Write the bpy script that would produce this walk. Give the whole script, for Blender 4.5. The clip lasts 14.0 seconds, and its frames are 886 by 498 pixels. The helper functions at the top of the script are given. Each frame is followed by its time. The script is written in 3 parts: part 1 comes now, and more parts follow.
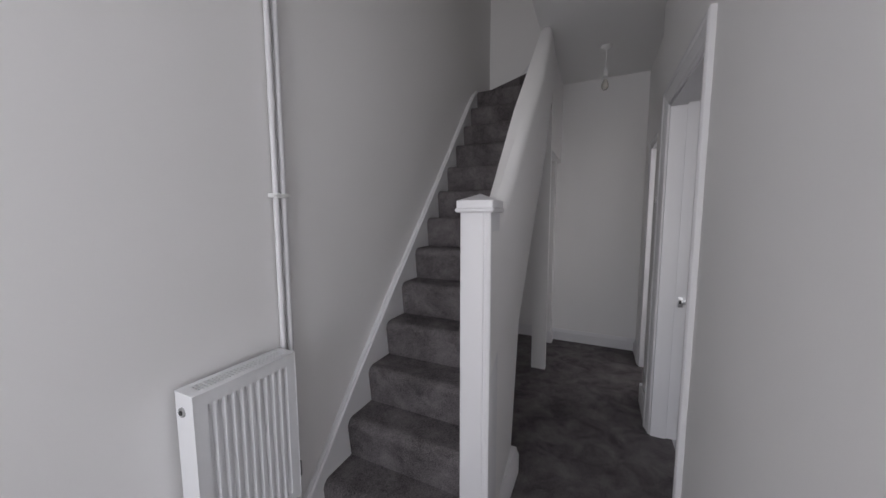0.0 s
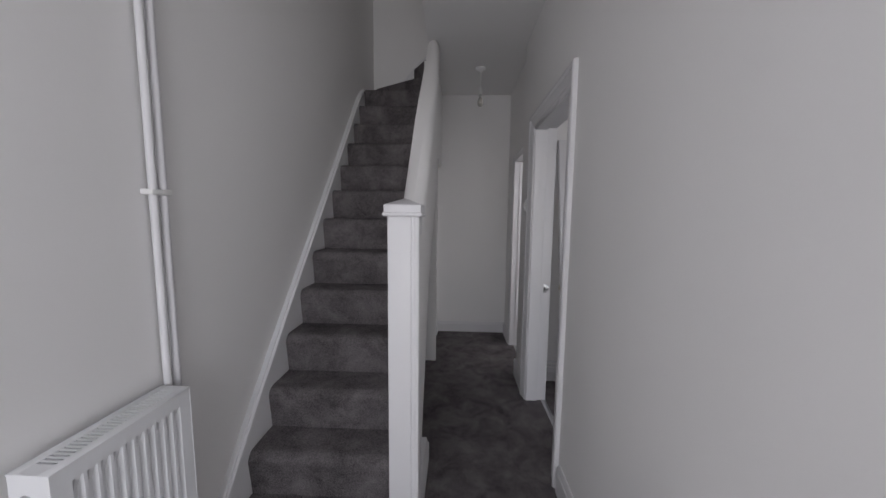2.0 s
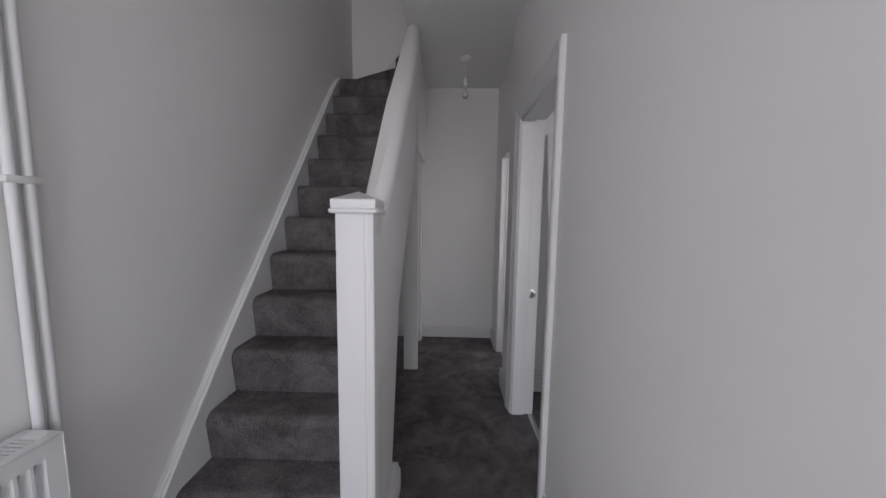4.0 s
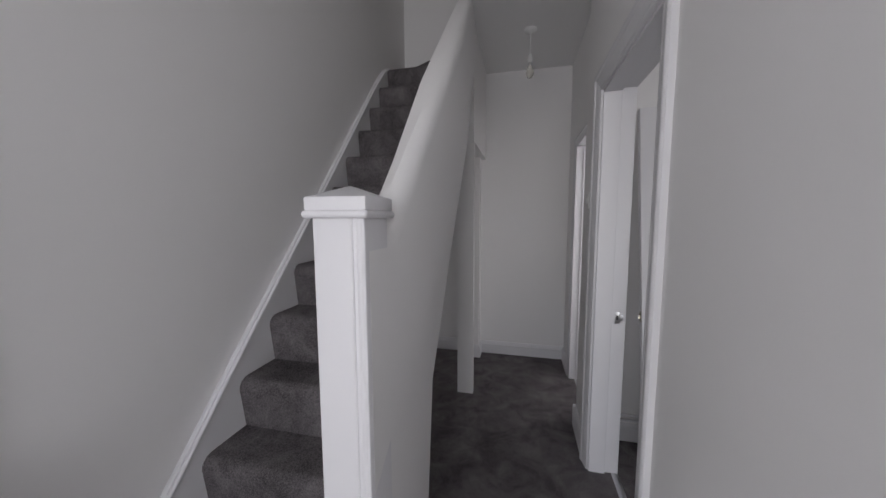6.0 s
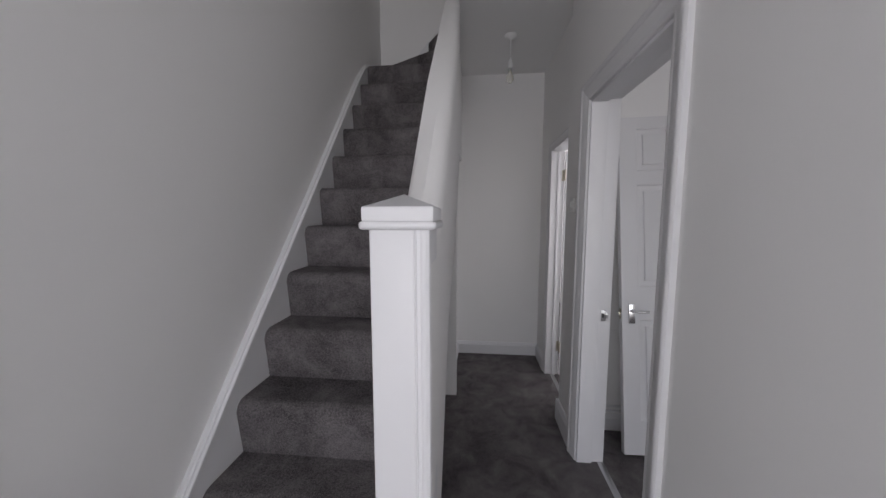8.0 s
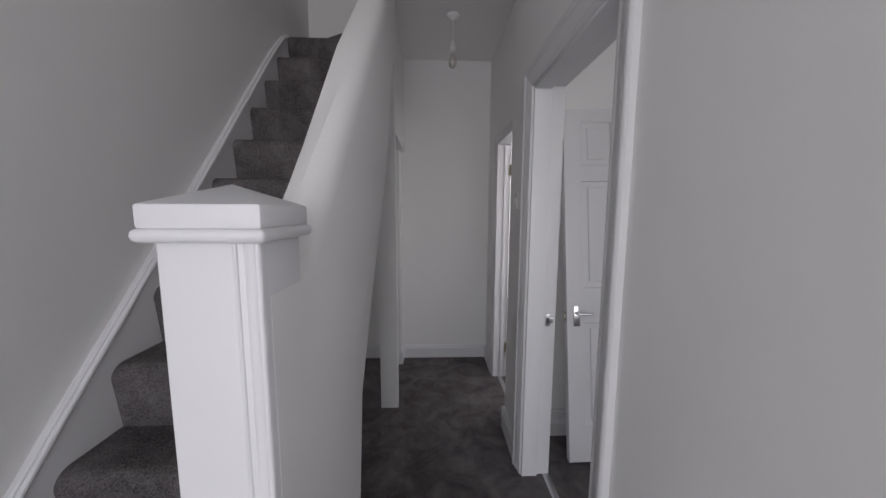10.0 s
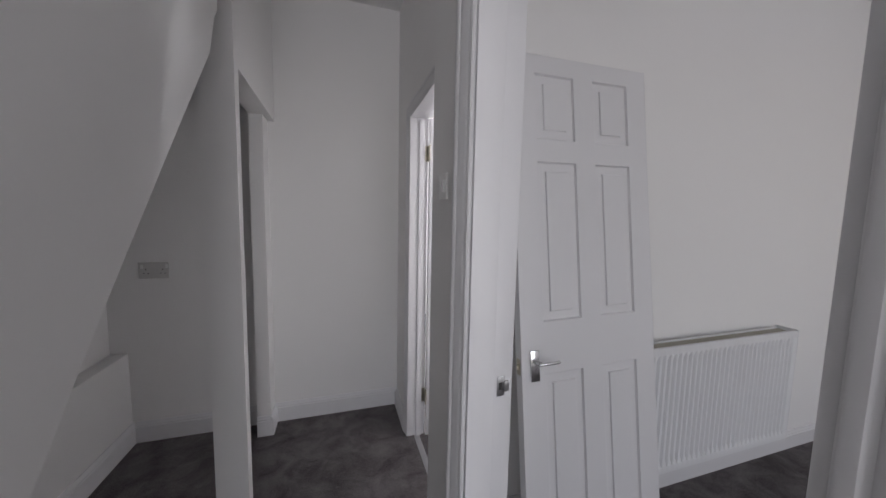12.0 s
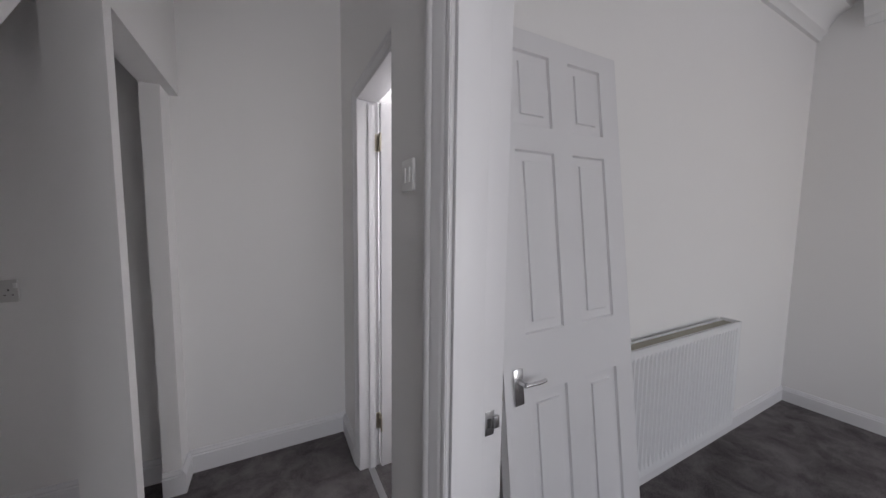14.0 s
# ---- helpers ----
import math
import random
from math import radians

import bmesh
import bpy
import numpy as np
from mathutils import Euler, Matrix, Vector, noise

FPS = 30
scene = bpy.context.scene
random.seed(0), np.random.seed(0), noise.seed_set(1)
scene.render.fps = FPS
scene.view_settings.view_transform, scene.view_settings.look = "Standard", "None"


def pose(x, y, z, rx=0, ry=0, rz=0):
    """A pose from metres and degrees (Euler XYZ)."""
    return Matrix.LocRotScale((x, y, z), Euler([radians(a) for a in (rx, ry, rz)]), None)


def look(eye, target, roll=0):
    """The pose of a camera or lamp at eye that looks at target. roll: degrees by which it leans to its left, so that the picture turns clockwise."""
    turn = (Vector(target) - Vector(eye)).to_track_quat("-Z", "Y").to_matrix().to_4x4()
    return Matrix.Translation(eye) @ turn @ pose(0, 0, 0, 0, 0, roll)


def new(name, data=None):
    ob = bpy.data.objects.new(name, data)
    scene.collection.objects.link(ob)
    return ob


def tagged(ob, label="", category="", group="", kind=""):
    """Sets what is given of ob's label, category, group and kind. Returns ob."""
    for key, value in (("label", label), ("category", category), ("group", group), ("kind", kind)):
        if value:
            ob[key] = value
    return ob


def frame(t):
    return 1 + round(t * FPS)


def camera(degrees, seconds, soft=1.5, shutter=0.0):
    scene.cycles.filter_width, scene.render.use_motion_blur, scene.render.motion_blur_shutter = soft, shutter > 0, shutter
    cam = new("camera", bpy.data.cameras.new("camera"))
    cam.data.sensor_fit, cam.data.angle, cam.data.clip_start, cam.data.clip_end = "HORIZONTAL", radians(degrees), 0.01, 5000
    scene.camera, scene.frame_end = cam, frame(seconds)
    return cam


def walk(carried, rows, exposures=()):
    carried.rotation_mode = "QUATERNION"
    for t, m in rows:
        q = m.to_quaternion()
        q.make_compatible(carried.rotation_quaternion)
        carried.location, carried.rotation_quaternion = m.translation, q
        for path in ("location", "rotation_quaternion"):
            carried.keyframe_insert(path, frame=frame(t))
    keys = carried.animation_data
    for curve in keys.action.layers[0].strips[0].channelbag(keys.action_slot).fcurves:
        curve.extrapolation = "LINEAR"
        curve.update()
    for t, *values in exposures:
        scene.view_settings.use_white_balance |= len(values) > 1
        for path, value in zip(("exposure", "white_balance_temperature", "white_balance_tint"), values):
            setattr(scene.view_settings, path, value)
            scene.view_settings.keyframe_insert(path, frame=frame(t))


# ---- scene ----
cam = camera(107.4, 14.0)
PATH = [
    (0, (0.7607, 0.0372, 1.3822), (-0.0929, 1.8348, 1.1871), -0.12),
    (0.5, (0.7434, 0.0332, 1.3744), (-0.1193, 1.8287, 1.1925), -0.04),
    (1, (0.6629, -0.044, 1.4044), (-0.1446, 1.7765, 1.2193), 0.43),
    (1.5, (0.5824, -0.0761, 1.4087), (0.1654, 1.8695, 1.2099), 0.55),
    (2, (0.5648, -0.0402, 1.4023), (0.4822, 1.948, 1.199), 0.61),
    (2.5, (0.5708, -0.0205, 1.4049), (0.5687, 1.9695, 1.2041), 0.72),
    (3, (0.5911, -0.0062, 1.4014), (0.6025, 1.9834, 1.201), 0.54),
    (5.5, (0.7235, 0.4903, 1.3914), (0.4022, 2.4543, 1.1927), 0.33),
    (6, (0.7232, 0.5398, 1.399), (0.262, 2.4762, 1.2055), -0.19),
    (6.5, (0.7036, 0.5589, 1.3861), (0.1471, 2.469, 1.1814), 0.44),
    (7, (0.5542, 0.532, 1.4211), (0.0265, 2.4515, 1.2295), 0.61),
    (7.5, (0.4986, 0.5204, 1.4334), (0.1976, 2.4876, 1.2352), 0.31),
    (8, (0.5121, 0.5277, 1.4228), (0.319, 2.5081, 1.2217), -0.05),
    (10.5, (0.645, 0.897, 1.435), (0.877, 2.872, 1.201), 0.85),
    (11, (0.6615, 1.0876, 1.3951), (1.0751, 3.0366, 1.2233), 1.31),
    (11.5, (0.69, 1.287, 1.3793), (1.1735, 3.2191, 1.196), 1.35),
    (12, (0.7563, 1.507, 1.3807), (1.3629, 3.4046, 1.1976), 1.19),
    (12.5, (0.7661, 1.6058, 1.3476), (1.4917, 3.4618, 1.1763), 0.89),
    (13, (0.7811, 1.6599, 1.3253), (1.6625, 3.4478, 1.158), 0.78),
    (13.5, (0.7813, 1.6733, 1.3316), (1.7338, 3.4234, 1.1566), 0.73),
    (14, (0.7626, 1.7433, 1.3673), (1.6924, 3.5057, 1.198), 0.73),
]
walk(cam, [(t, look(eye, target, roll)) for t, eye, target, roll in PATH], exposures=[(0, -0.31), (1, -0.37), (2, -0.37), (3, -0.33), (5.5, -0.13), (8, -0.1), (10.5, -0.04), (12, 0.14), (14, 0.2)])

# ---- light ----
world = bpy.data.worlds.new("world")
scene.world = world
world.use_nodes = True
wn = world.node_tree.nodes
sky = wn.new("ShaderNodeTexSky")
sky.sky_type, sky.sun_disc, sky.sun_elevation, sky.sun_rotation = "NISHITA", False, radians(40), radians(200)
world.node_tree.links.new(sky.outputs[0], wn["Background"].inputs[0])
wn["Background"].inputs[1].default_value = 0.1


def area_light(name, eye, target, w, h, watts, colour):
    """Sky light that comes in through an opening; on the landing, added fill without one."""
    d = bpy.data.lights.new(name, "AREA")
    d.shape, d.size, d.size_y, d.energy, d.color = "RECTANGLE", w, h, watts, colour
    ob = new(name, d)
    ob.matrix_world = look(eye, target)
    return ob


area_light("daylight_hall", (0.35, -1.58, 1.45), (0.35, 1.0, 1.2), 1.2, 1.7, 30, (0.95, 0.945, 1.0))
area_light("daylight_room", (2.8, -1.58, 1.5), (2.8, 2.0, 0.6), 1.9, 1.7, 31, (0.96, 0.95, 1.0))
# added fill to brighten the stairhead wall; the wall behind it has no opening
area_light("fill_landing", (0.35, 0.62, 3.95), (0.35, 3.0, 3.6), 1.0, 1.2, 3.0, (1.0, 0.955, 0.94))
area_light("daylight_back_room", (3.15, 4.6, 1.5), (1.2, 3.2, 1.3), 1.2, 1.6, 88, (0.98, 0.96, 1.0))


# ---- materials ----
def material(name, base, rough=0.6, metal=0.0, vary=0.06, scale=3.0, grain=60.0, bump=0.05, depth=0.002, tint=None):
    m = bpy.data.materials.new(name)
    m.use_nodes = True
    nt = m.node_tree
    b = nt.nodes["Principled BSDF"]
    b.inputs["Roughness"].default_value, b.inputs["Metallic"].default_value = rough, metal
    geo = nt.nodes.new("ShaderNodeNewGeometry")

    def noise_at(s, detail):
        n = nt.nodes.new("ShaderNodeTexNoise")
        n.inputs["Scale"].default_value, n.inputs["Detail"].default_value = s, detail
        nt.links.new(geo.outputs["Position"], n.inputs["Vector"])
        return n

    big, small = noise_at(scale, 4), noise_at(grain, 6)
    mix = nt.nodes.new("ShaderNodeMix")
    mix.data_type = "RGBA"
    lo = tint or [c * (1 - vary) for c in base]
    hi = [min(1, c * (1 + vary)) for c in base]
    mix.inputs["A"].default_value, mix.inputs["B"].default_value = (*lo, 1), (*hi, 1)
    add = nt.nodes.new("ShaderNodeMath")
    add.operation = "MULTIPLY_ADD"
    add.inputs[1].default_value, add.inputs[2].default_value = 0.35, 0.0
    nt.links.new(small.outputs["Fac"], add.inputs[0])
    add2 = nt.nodes.new("ShaderNodeMath")
    add2.operation = "MULTIPLY_ADD"
    add2.inputs[1].default_value = 0.65
    nt.links.new(big.outputs["Fac"], add2.inputs[0])
    nt.links.new(add.outputs[0], add2.inputs[2])
    nt.links.new(add2.outputs[0], mix.inputs["Factor"])
    nt.links.new(mix.outputs["Result"], b.inputs["Base Color"])
    bm_ = nt.nodes.new("ShaderNodeBump")
    bm_.inputs["Strength"].default_value, bm_.inputs["Distance"].default_value = bump, depth
    nt.links.new(small.outputs["Fac"], bm_.inputs["Height"])
    nt.links.new(bm_.outputs[0], b.inputs["Normal"])
    return m


def carpet_material(name, dark, light):
    """Cut-pile carpet: nap brushed in patches, specks of fibre, deep fine relief."""
    m = bpy.data.materials.new(name)
    m.use_nodes = True
    nt = m.node_tree
    b = nt.nodes["Principled BSDF"]
    b.inputs["Roughness"].default_value = 0.95
    b.inputs["Specular IOR Level"].default_value = 0.15
    geo = nt.nodes.new("ShaderNodeNewGeometry")

    def noise_at(s, detail, rough=0.5, distort=0.0):
        n = nt.nodes.new("ShaderNodeTexNoise")
        n.inputs["Scale"].default_value, n.inputs["Detail"].default_value = s, detail
        n.inputs["Roughness"].default_value, n.inputs["Distortion"].default_value = rough, distort
        nt.links.new(geo.outputs["Position"], n.inputs["Vector"])
        return n

    nap, mid, speck = noise_at(6.0, 6, 0.68, 0.5), noise_at(26, 3), noise_at(190, 4, 0.8)
    ramp = nt.nodes.new("ShaderNodeValToRGB")
    ramp.color_ramp.elements[0].position, ramp.color_ramp.elements[1].position = 0.36, 0.68
    nt.links.new(nap.outputs["Fac"], ramp.inputs[0])

    grain = nt.nodes.new("ShaderNodeValToRGB")
    grain.color_ramp.elements[0].position, grain.color_ramp.elements[1].position = 0.36, 0.66
    nt.links.new(speck.outputs["Fac"], grain.inputs[0])

    def mixed(a, bb, weight):
        n = nt.nodes.new("ShaderNodeMath")
        n.operation = "MULTIPLY_ADD"
        n.inputs[1].default_value = weight
        nt.links.new(a, n.inputs[0])
        if bb is None:
            n.inputs[2].default_value = 0
        else:
            nt.links.new(bb, n.inputs[2])
        return n.outputs[0]

    f = mixed(ramp.outputs[0], None, 0.4)
    f = mixed(mid.outputs["Fac"], f, 0.16)
    f = mixed(grain.outputs[0], f, 0.5)
    mix = nt.nodes.new("ShaderNodeMix")
    mix.data_type = "RGBA"
    mix.inputs["A"].default_value, mix.inputs["B"].default_value = (*dark, 1), (*light, 1)
    nt.links.new(f, mix.inputs["Factor"])
    nt.links.new(mix.outputs["Result"], b.inputs["Base Color"])
    bump = nt.nodes.new("ShaderNodeBump")
    bump.inputs["Strength"].default_value, bump.inputs["Distance"].default_value = 0.9, 0.006
    nt.links.new(speck.outputs["Fac"], bump.inputs["Height"])
    nt.links.new(bump.outputs[0], b.inputs["Normal"])
    return m


WALL = material("white_emulsion", (0.84, 0.83, 0.825), 0.75, vary=0.02, scale=1.6, grain=140, bump=0.12, depth=0.0015)
CEIL = material("ceiling_white", (0.82, 0.815, 0.81), 0.85, vary=0.02, scale=1.2, grain=90, bump=0.1, depth=0.0015)
GLOSS = material("white_satin_paint", (0.745, 0.74, 0.755), 0.45, vary=0.015, scale=6, grain=45, bump=0.06, depth=0.001)
ENAMEL = material("white_radiator_enamel", (0.8, 0.805, 0.82), 0.35, vary=0.01, scale=8, grain=30, bump=0.02, depth=0.001)
PLASTIC = material("white_plastic", (0.8, 0.8, 0.79), 0.35, vary=0.01, bump=0.01)
CHROME = material("chrome", (0.68, 0.68, 0.69), 0.22, 1.0, vary=0.03, bump=0.01)
BRASS = material("dull_brass", (0.52, 0.48, 0.4), 0.35, 1.0, vary=0.1, bump=0.02)
STEEL = material("brushed_steel", (0.55, 0.55, 0.56), 0.35, 1.0, vary=0.05, bump=0.03)
DUST = material("dusty_beige_steel", (0.36, 0.345, 0.29), 0.8, vary=0.15, scale=14, grain=70, bump=0.1)
DARK = material("dark_plastic", (0.05, 0.05, 0.05), 0.5, vary=0.1)
CARPET = carpet_material("grey_carpet", (0.004, 0.0035, 0.0037), (0.285, 0.261, 0.268))
LAMPGLASS = material("bulb_glass", (0.9, 0.88, 0.82), 0.15, vary=0.01, bump=0.0)
LAMPGLASS.node_tree.nodes["Principled BSDF"].inputs["Transmission Weight"].default_value = 0.7


# ---- mesh helpers ----
def box(bm, a, b, bevel=0.0, seg=2):
    """An upright box from corner a to corner b, its edges rounded by bevel, in bm."""
    t = bmesh.new()
    bmesh.ops.create_cube(t, size=1.0)
    a, b = Vector(a), Vector(b)
    for v in t.verts:
        v.co = Vector([(a[i] + b[i]) / 2 + v.co[i] * abs(b[i] - a[i]) for i in range(3)])
    if bevel:
        bmesh.ops.bevel(t, geom=t.edges[:], offset=bevel, segments=seg, affect="EDGES", profile=0.5)
    merge(bm, t)
    return bm


def merge(bm, t):
    me = bpy.data.meshes.new("scratch")
    t.to_mesh(me)
    t.free()
    bm.from_mesh(me)
    bpy.data.meshes.remove(me)


def prism(bm, pts, axis, lo, hi, bevel=0.0):
    """A polygon, given in the two other axes' coordinates, drawn out along axis from lo to hi."""
    t = bmesh.new()

    def at(p, h):
        q = [p[0], p[1]]
        q.insert("xyz".index(axis), h)
        return t.verts.new(q)

    r0, r1 = [at(p, lo) for p in pts], [at(p, hi) for p in pts]
    n = len(pts)
    t.faces.new(r0)
    t.faces.new(r1[::-1])
    for i in range(n):
        t.faces.new((r0[i], r1[i], r1[(i + 1) % n], r0[(i + 1) % n]))
    bmesh.ops.recalc_face_normals(t, faces=t.faces[:])
    if bevel:
        bmesh.ops.bevel(t, geom=t.edges[:], offset=bevel, segments=2, affect="EDGES", profile=0.5)
    merge(bm, t)
    return bm


def tube(bm, pts, r, seg=10):
    """A round rod along a line of points."""
    t = bmesh.new()
    rings = []
    pts = [Vector(p) for p in pts]
    for i, p in enumerate(pts):
        d = (pts[min(i + 1, len(pts) - 1)] - pts[max(i - 1, 0)]).normalized()
        u = d.orthogonal().normalized() if i == 0 else (u - d * u.dot(d)).normalized()
        w = d.cross(u)
        rings.append([t.verts.new(p + r * (math.cos(k * math.tau / seg) * u + math.sin(k * math.tau / seg) * w)) for k in range(seg)])
    for a, b in zip(rings, rings[1:]):
        for k in range(seg):
            t.faces.new((a[k], a[(k + 1) % seg], b[(k + 1) % seg], b[k]))
    t.faces.new(rings[0][::-1])
    t.faces.new(rings[-1])
    bmesh.ops.recalc_face_normals(t, faces=t.faces[:])
    merge(bm, t)
    return bm


def lathe(bm, profile, centre, seg=24):
    """A turned shape about z through centre: profile holds (radius, height)."""
    t = bmesh.new()
    rings = [[t.verts.new((centre[0] + r * math.cos(k * math.tau / seg), centre[1] + r * math.sin(k * math.tau / seg), centre[2] + h)) for k in range(seg)] for r, h in profile]
    for a, b in zip(rings, rings[1:]):
        for k in range(seg):
            t.faces.new((a[k], a[(k + 1) % seg], b[(k + 1) % seg], b[k]))
    t.faces.new(rings[0][::-1])
    t.faces.new(rings[-1])
    bmesh.ops.recalc_face_normals(t, faces=t.faces[:])
    merge(bm, t)
    return bm


def smooth(me, degrees=40):
    for p in me.polygons:
        p.use_smooth = True
    me.set_sharp_from_angle(angle=radians(degrees))


def part(name, bm, mat, parent=None, label="", soft=True):
    me = bpy.data.meshes.new(name)
    bm.to_mesh(me)
    bm.free()
    me.materials.append(mat)
    if soft:
        smooth(me)
    ob = new(name, me)
    ob.parent = parent
    if label:
        tagged(ob, label)
    return ob


def thing(name, at, label, category, group="", kind=""):
    ob = new(name)
    ob.empty_display_size = 0.05
    ob.matrix_world = pose(*at)
    bpy.context.view_layer.update()
    return tagged(ob, label, category, group, kind)


def setting(name, bm, mat, label, category):
    return tagged(part(name, bm, mat), label, category, kind="structure")


B = bmesh.new

# ---- plan ----
XL = -0.305            # stair side wall
XR, XR2 = 1.107, 1.26  # wall between hall and front room
XB = 1.158              # set-back wall by the back door
YF = 3.83              # end wall of the hall
YS = 3.42              # end wall of the stairwell
Y0 = -1.6              # street wall
H = 2.77               # hall ceiling
TOP = 5.2
HR = 2.9               # front room ceiling
D0, D1, DH = 1.632, 2.366, 2.03   # front room doorway
RW, RX = 2.682, 4.297    # front room: end wall and side wall
E0, E1, EH = 2.83, 3.43, 1.97     # back room doorway

# ---- structure ----
setting("floor", box(B(), (-0.9, Y0 - 0.2, -0.15), (RX + 0.2, 6.2, 0)), CARPET, "dark grey cut-pile carpet with brushed nap patches", "carpet")
bm = B()
prism(bm, [(Y0, 0), (1.8, 0), (1.9, 0.8), (3.0, 2.35), (YF, 2.45), (YF, TOP), (Y0, TOP)], "x", -0.75, XL)
setting("wall_left", bm, WALL, "plain white painted plaster wall beside the stairs", "wall")
setting("wall_left_under_stairs", box(B(), (-0.74, 1.4, 0), (-0.52, YF, 2.4)), WALL, "white plaster wall of the recess under the stairs", "wall")
bm = B()
box(bm, (-0.75, YF, 0), (XB + 0.2, YF + 0.15, TOP))
setting("wall_end", bm, WALL, "white painted end wall of the hall", "wall")
setting("wall_stairwell_end", box(B(), (XL, YS, 2.3), (0.32, YF - 0.004, TOP)), WALL, "white wall at the head of the stairs", "wall")

bm = B()
box(bm, (XR, Y0, 0), (XR2, D0, HR))
box(bm, (XR, D0, DH), (XR2, D1, HR))
box(bm, (XR, D1, 0), (XR2, 2.755, HR))
setting("wall_right", bm, WALL, "white painted hall wall with a doorway to the front room", "wall")
bm = B()
box(bm, (XB, 2.755, 0), (XR2 - 0.004, E0, H))
box(bm, (XB, E0, EH), (XR2 - 0.004, E1, H))
box(bm, (XB, E1, 0), (XR2 - 0.004, YF, H))
setting("wall_right_back", bm, WALL, "white painted wall with a doorway to the back room", "wall")
setting("wall_room_end", box(B(), (XR2, RW, 0), (RX + 0.2, RW + 0.12, HR)), WALL, "white painted wall of the front room behind a radiator", "wall")
setting("wall_room_side", box(B(), (RX, Y0, 0), (RX + 0.2, RW, HR)), WALL, "plain white painted side wall of the front room", "wall")

bm = B()
box(bm, (-0.75, Y0 - 0.2, 0), (-0.25, Y0, TOP))
box(bm, (-0.25, Y0 - 0.2, 2.5), (0.95, Y0, TOP))
box(bm, (-0.25, Y0 - 0.2, 0), (0.95, Y0, 0.6))
box(bm, (0.95, Y0 - 0.2, 0), (1.85, Y0, HR))
box(bm, (1.85, Y0 - 0.2, 0), (3.75, Y0, 0.65))
box(bm, (1.85, Y0 - 0.2, 2.35), (3.75, Y0, HR))
box(bm, (3.75, Y0 - 0.2, 0), (RX + 0.2, Y0, HR))
setting("wall_street", bm, WALL, "white painted street wall with window openings", "wall")

bm = B()
box(bm, (XL, Y0, H), (0.32, 0.5, H + 0.2))
box(bm, (0.32, Y0, H), (XR, YF, H + 0.2))
box(bm, (XR, 2.755, H), (XR2, YF, H + 0.2))
setting("ceiling", bm, CEIL, "plain white hall ceiling open over the stairs", "ceiling")
setting("ceiling_room", box(B(), (XR2, Y0, HR), (RX + 0.2, RW, HR + 0.1)), CEIL, "white front room ceiling", "ceiling")
setting("ceiling_landing", box(B(), (-0.75, 0.3, TOP), (XR2 + 0.2, YF + 0.2, TOP + 0.15)), CEIL, "white ceiling above the stairs", "ceiling")
setting("wall_landing_front", box(B(), (XL, 0.4, H + 0.2), (XR2, 0.5, TOP)), WALL, "white wall above the hall", "wall")
setting("wall_landing_side", box(B(), (XR2 - 0.02, 0.5, H + 0.2), (XR2 + 0.1, YF, TOP)), WALL, "white wall beside the landing", "wall")

# back room, seen through its doorway
bm = B()
box(bm, (XR2, 6.0, 0), (3.4, 6.15, H))
box(bm, (3.25, RW + 0.12, 0), (3.4, 6.0, 0.9))
box(bm, (3.25, RW + 0.12, 2.3), (3.4, 6.0, H))
box(bm, (3.25, RW + 0.12, 0.9), (3.4, 3.9, 2.3))
box(bm, (3.25, 5.3, 0.9), (3.4, 6.0, 2.3))
box(bm, (1.0, YF + 0.15, 0), (XR2, 6.15, H))
setting("wall_back_room", bm, WALL, "white painted walls of the bright back room", "wall")
setting("ceiling_back_room", box(B(), (XR2, RW + 0.12, H), (3.4, 6.15, H + 0.12)), CEIL, "white back room ceiling", "ceiling")


# ---- skirting boards ----
def skirting(name, p, q, normal, height=0.125, t=0.018, label="white painted skirting board with a moulded top"):
    """A board along the foot of a wall from p to q; normal points into the room."""
    prof = [(0, 0), (t, 0), (t, height * 0.76), (t * 0.72, height * 0.8), (t * 0.8, height * 0.85), (t * 0.45, height * 0.93), (t * 0.35, height), (0, height)]
    bm = B()
    p, q, n = Vector((*p, 0)), Vector((*q, 0)), Vector((*normal, 0))
    a = [bm.verts.new(p + n * u + Vector((0, 0, w))) for u, w in prof]
    b = [bm.verts.new(q + n * u + Vector((0, 0, w))) for u, w in prof]
    k = len(prof)
    for i in range(k):
        bm.faces.new((a[i], a[(i + 1) % k], b[(i + 1) % k], b[i]))
    bm.faces.new(a)
    bm.faces.new(b[::-1])
    bmesh.ops.recalc_face_normals(bm, faces=bm.faces[:])
    return setting(name, bm, GLOSS, label, "skirting board")


AW = 0.092               # width of the door casings
skirting("baseboard_end", (0.339, YF), (XB, YF), (0, -1))
skirting("baseboard_recess", (-0.42, YF), (0.27, YF), (0, -1))
skirting("baseboard_hall_near", (XR, Y0), (XR, D0 - AW - 0.02), (-1, 0), 0.15)
skirting("baseboard_hall_mid", (XR, D1 + AW), (XR, 2.755), (-1, 0), 0.15)
skirting("baseboard_hall_far", (XB, E1 + 0.06), (XB, YF - 0.018), (-1, 0))
skirting("baseboard_hall_return", (XR - 0.018, 2.755), (XB, 2.755), (0, 1), 0.15)
skirting("baseboard_room_end", (XR2, RW), (RX, RW), (0, -1), 0.11)
skirting("baseboard_room_side", (RX, Y0), (RX, RW - 0.018), (-1, 0), 0.11)
skirting("baseboard_left", (XL, Y0), (XL, 0.72), (1, 0))

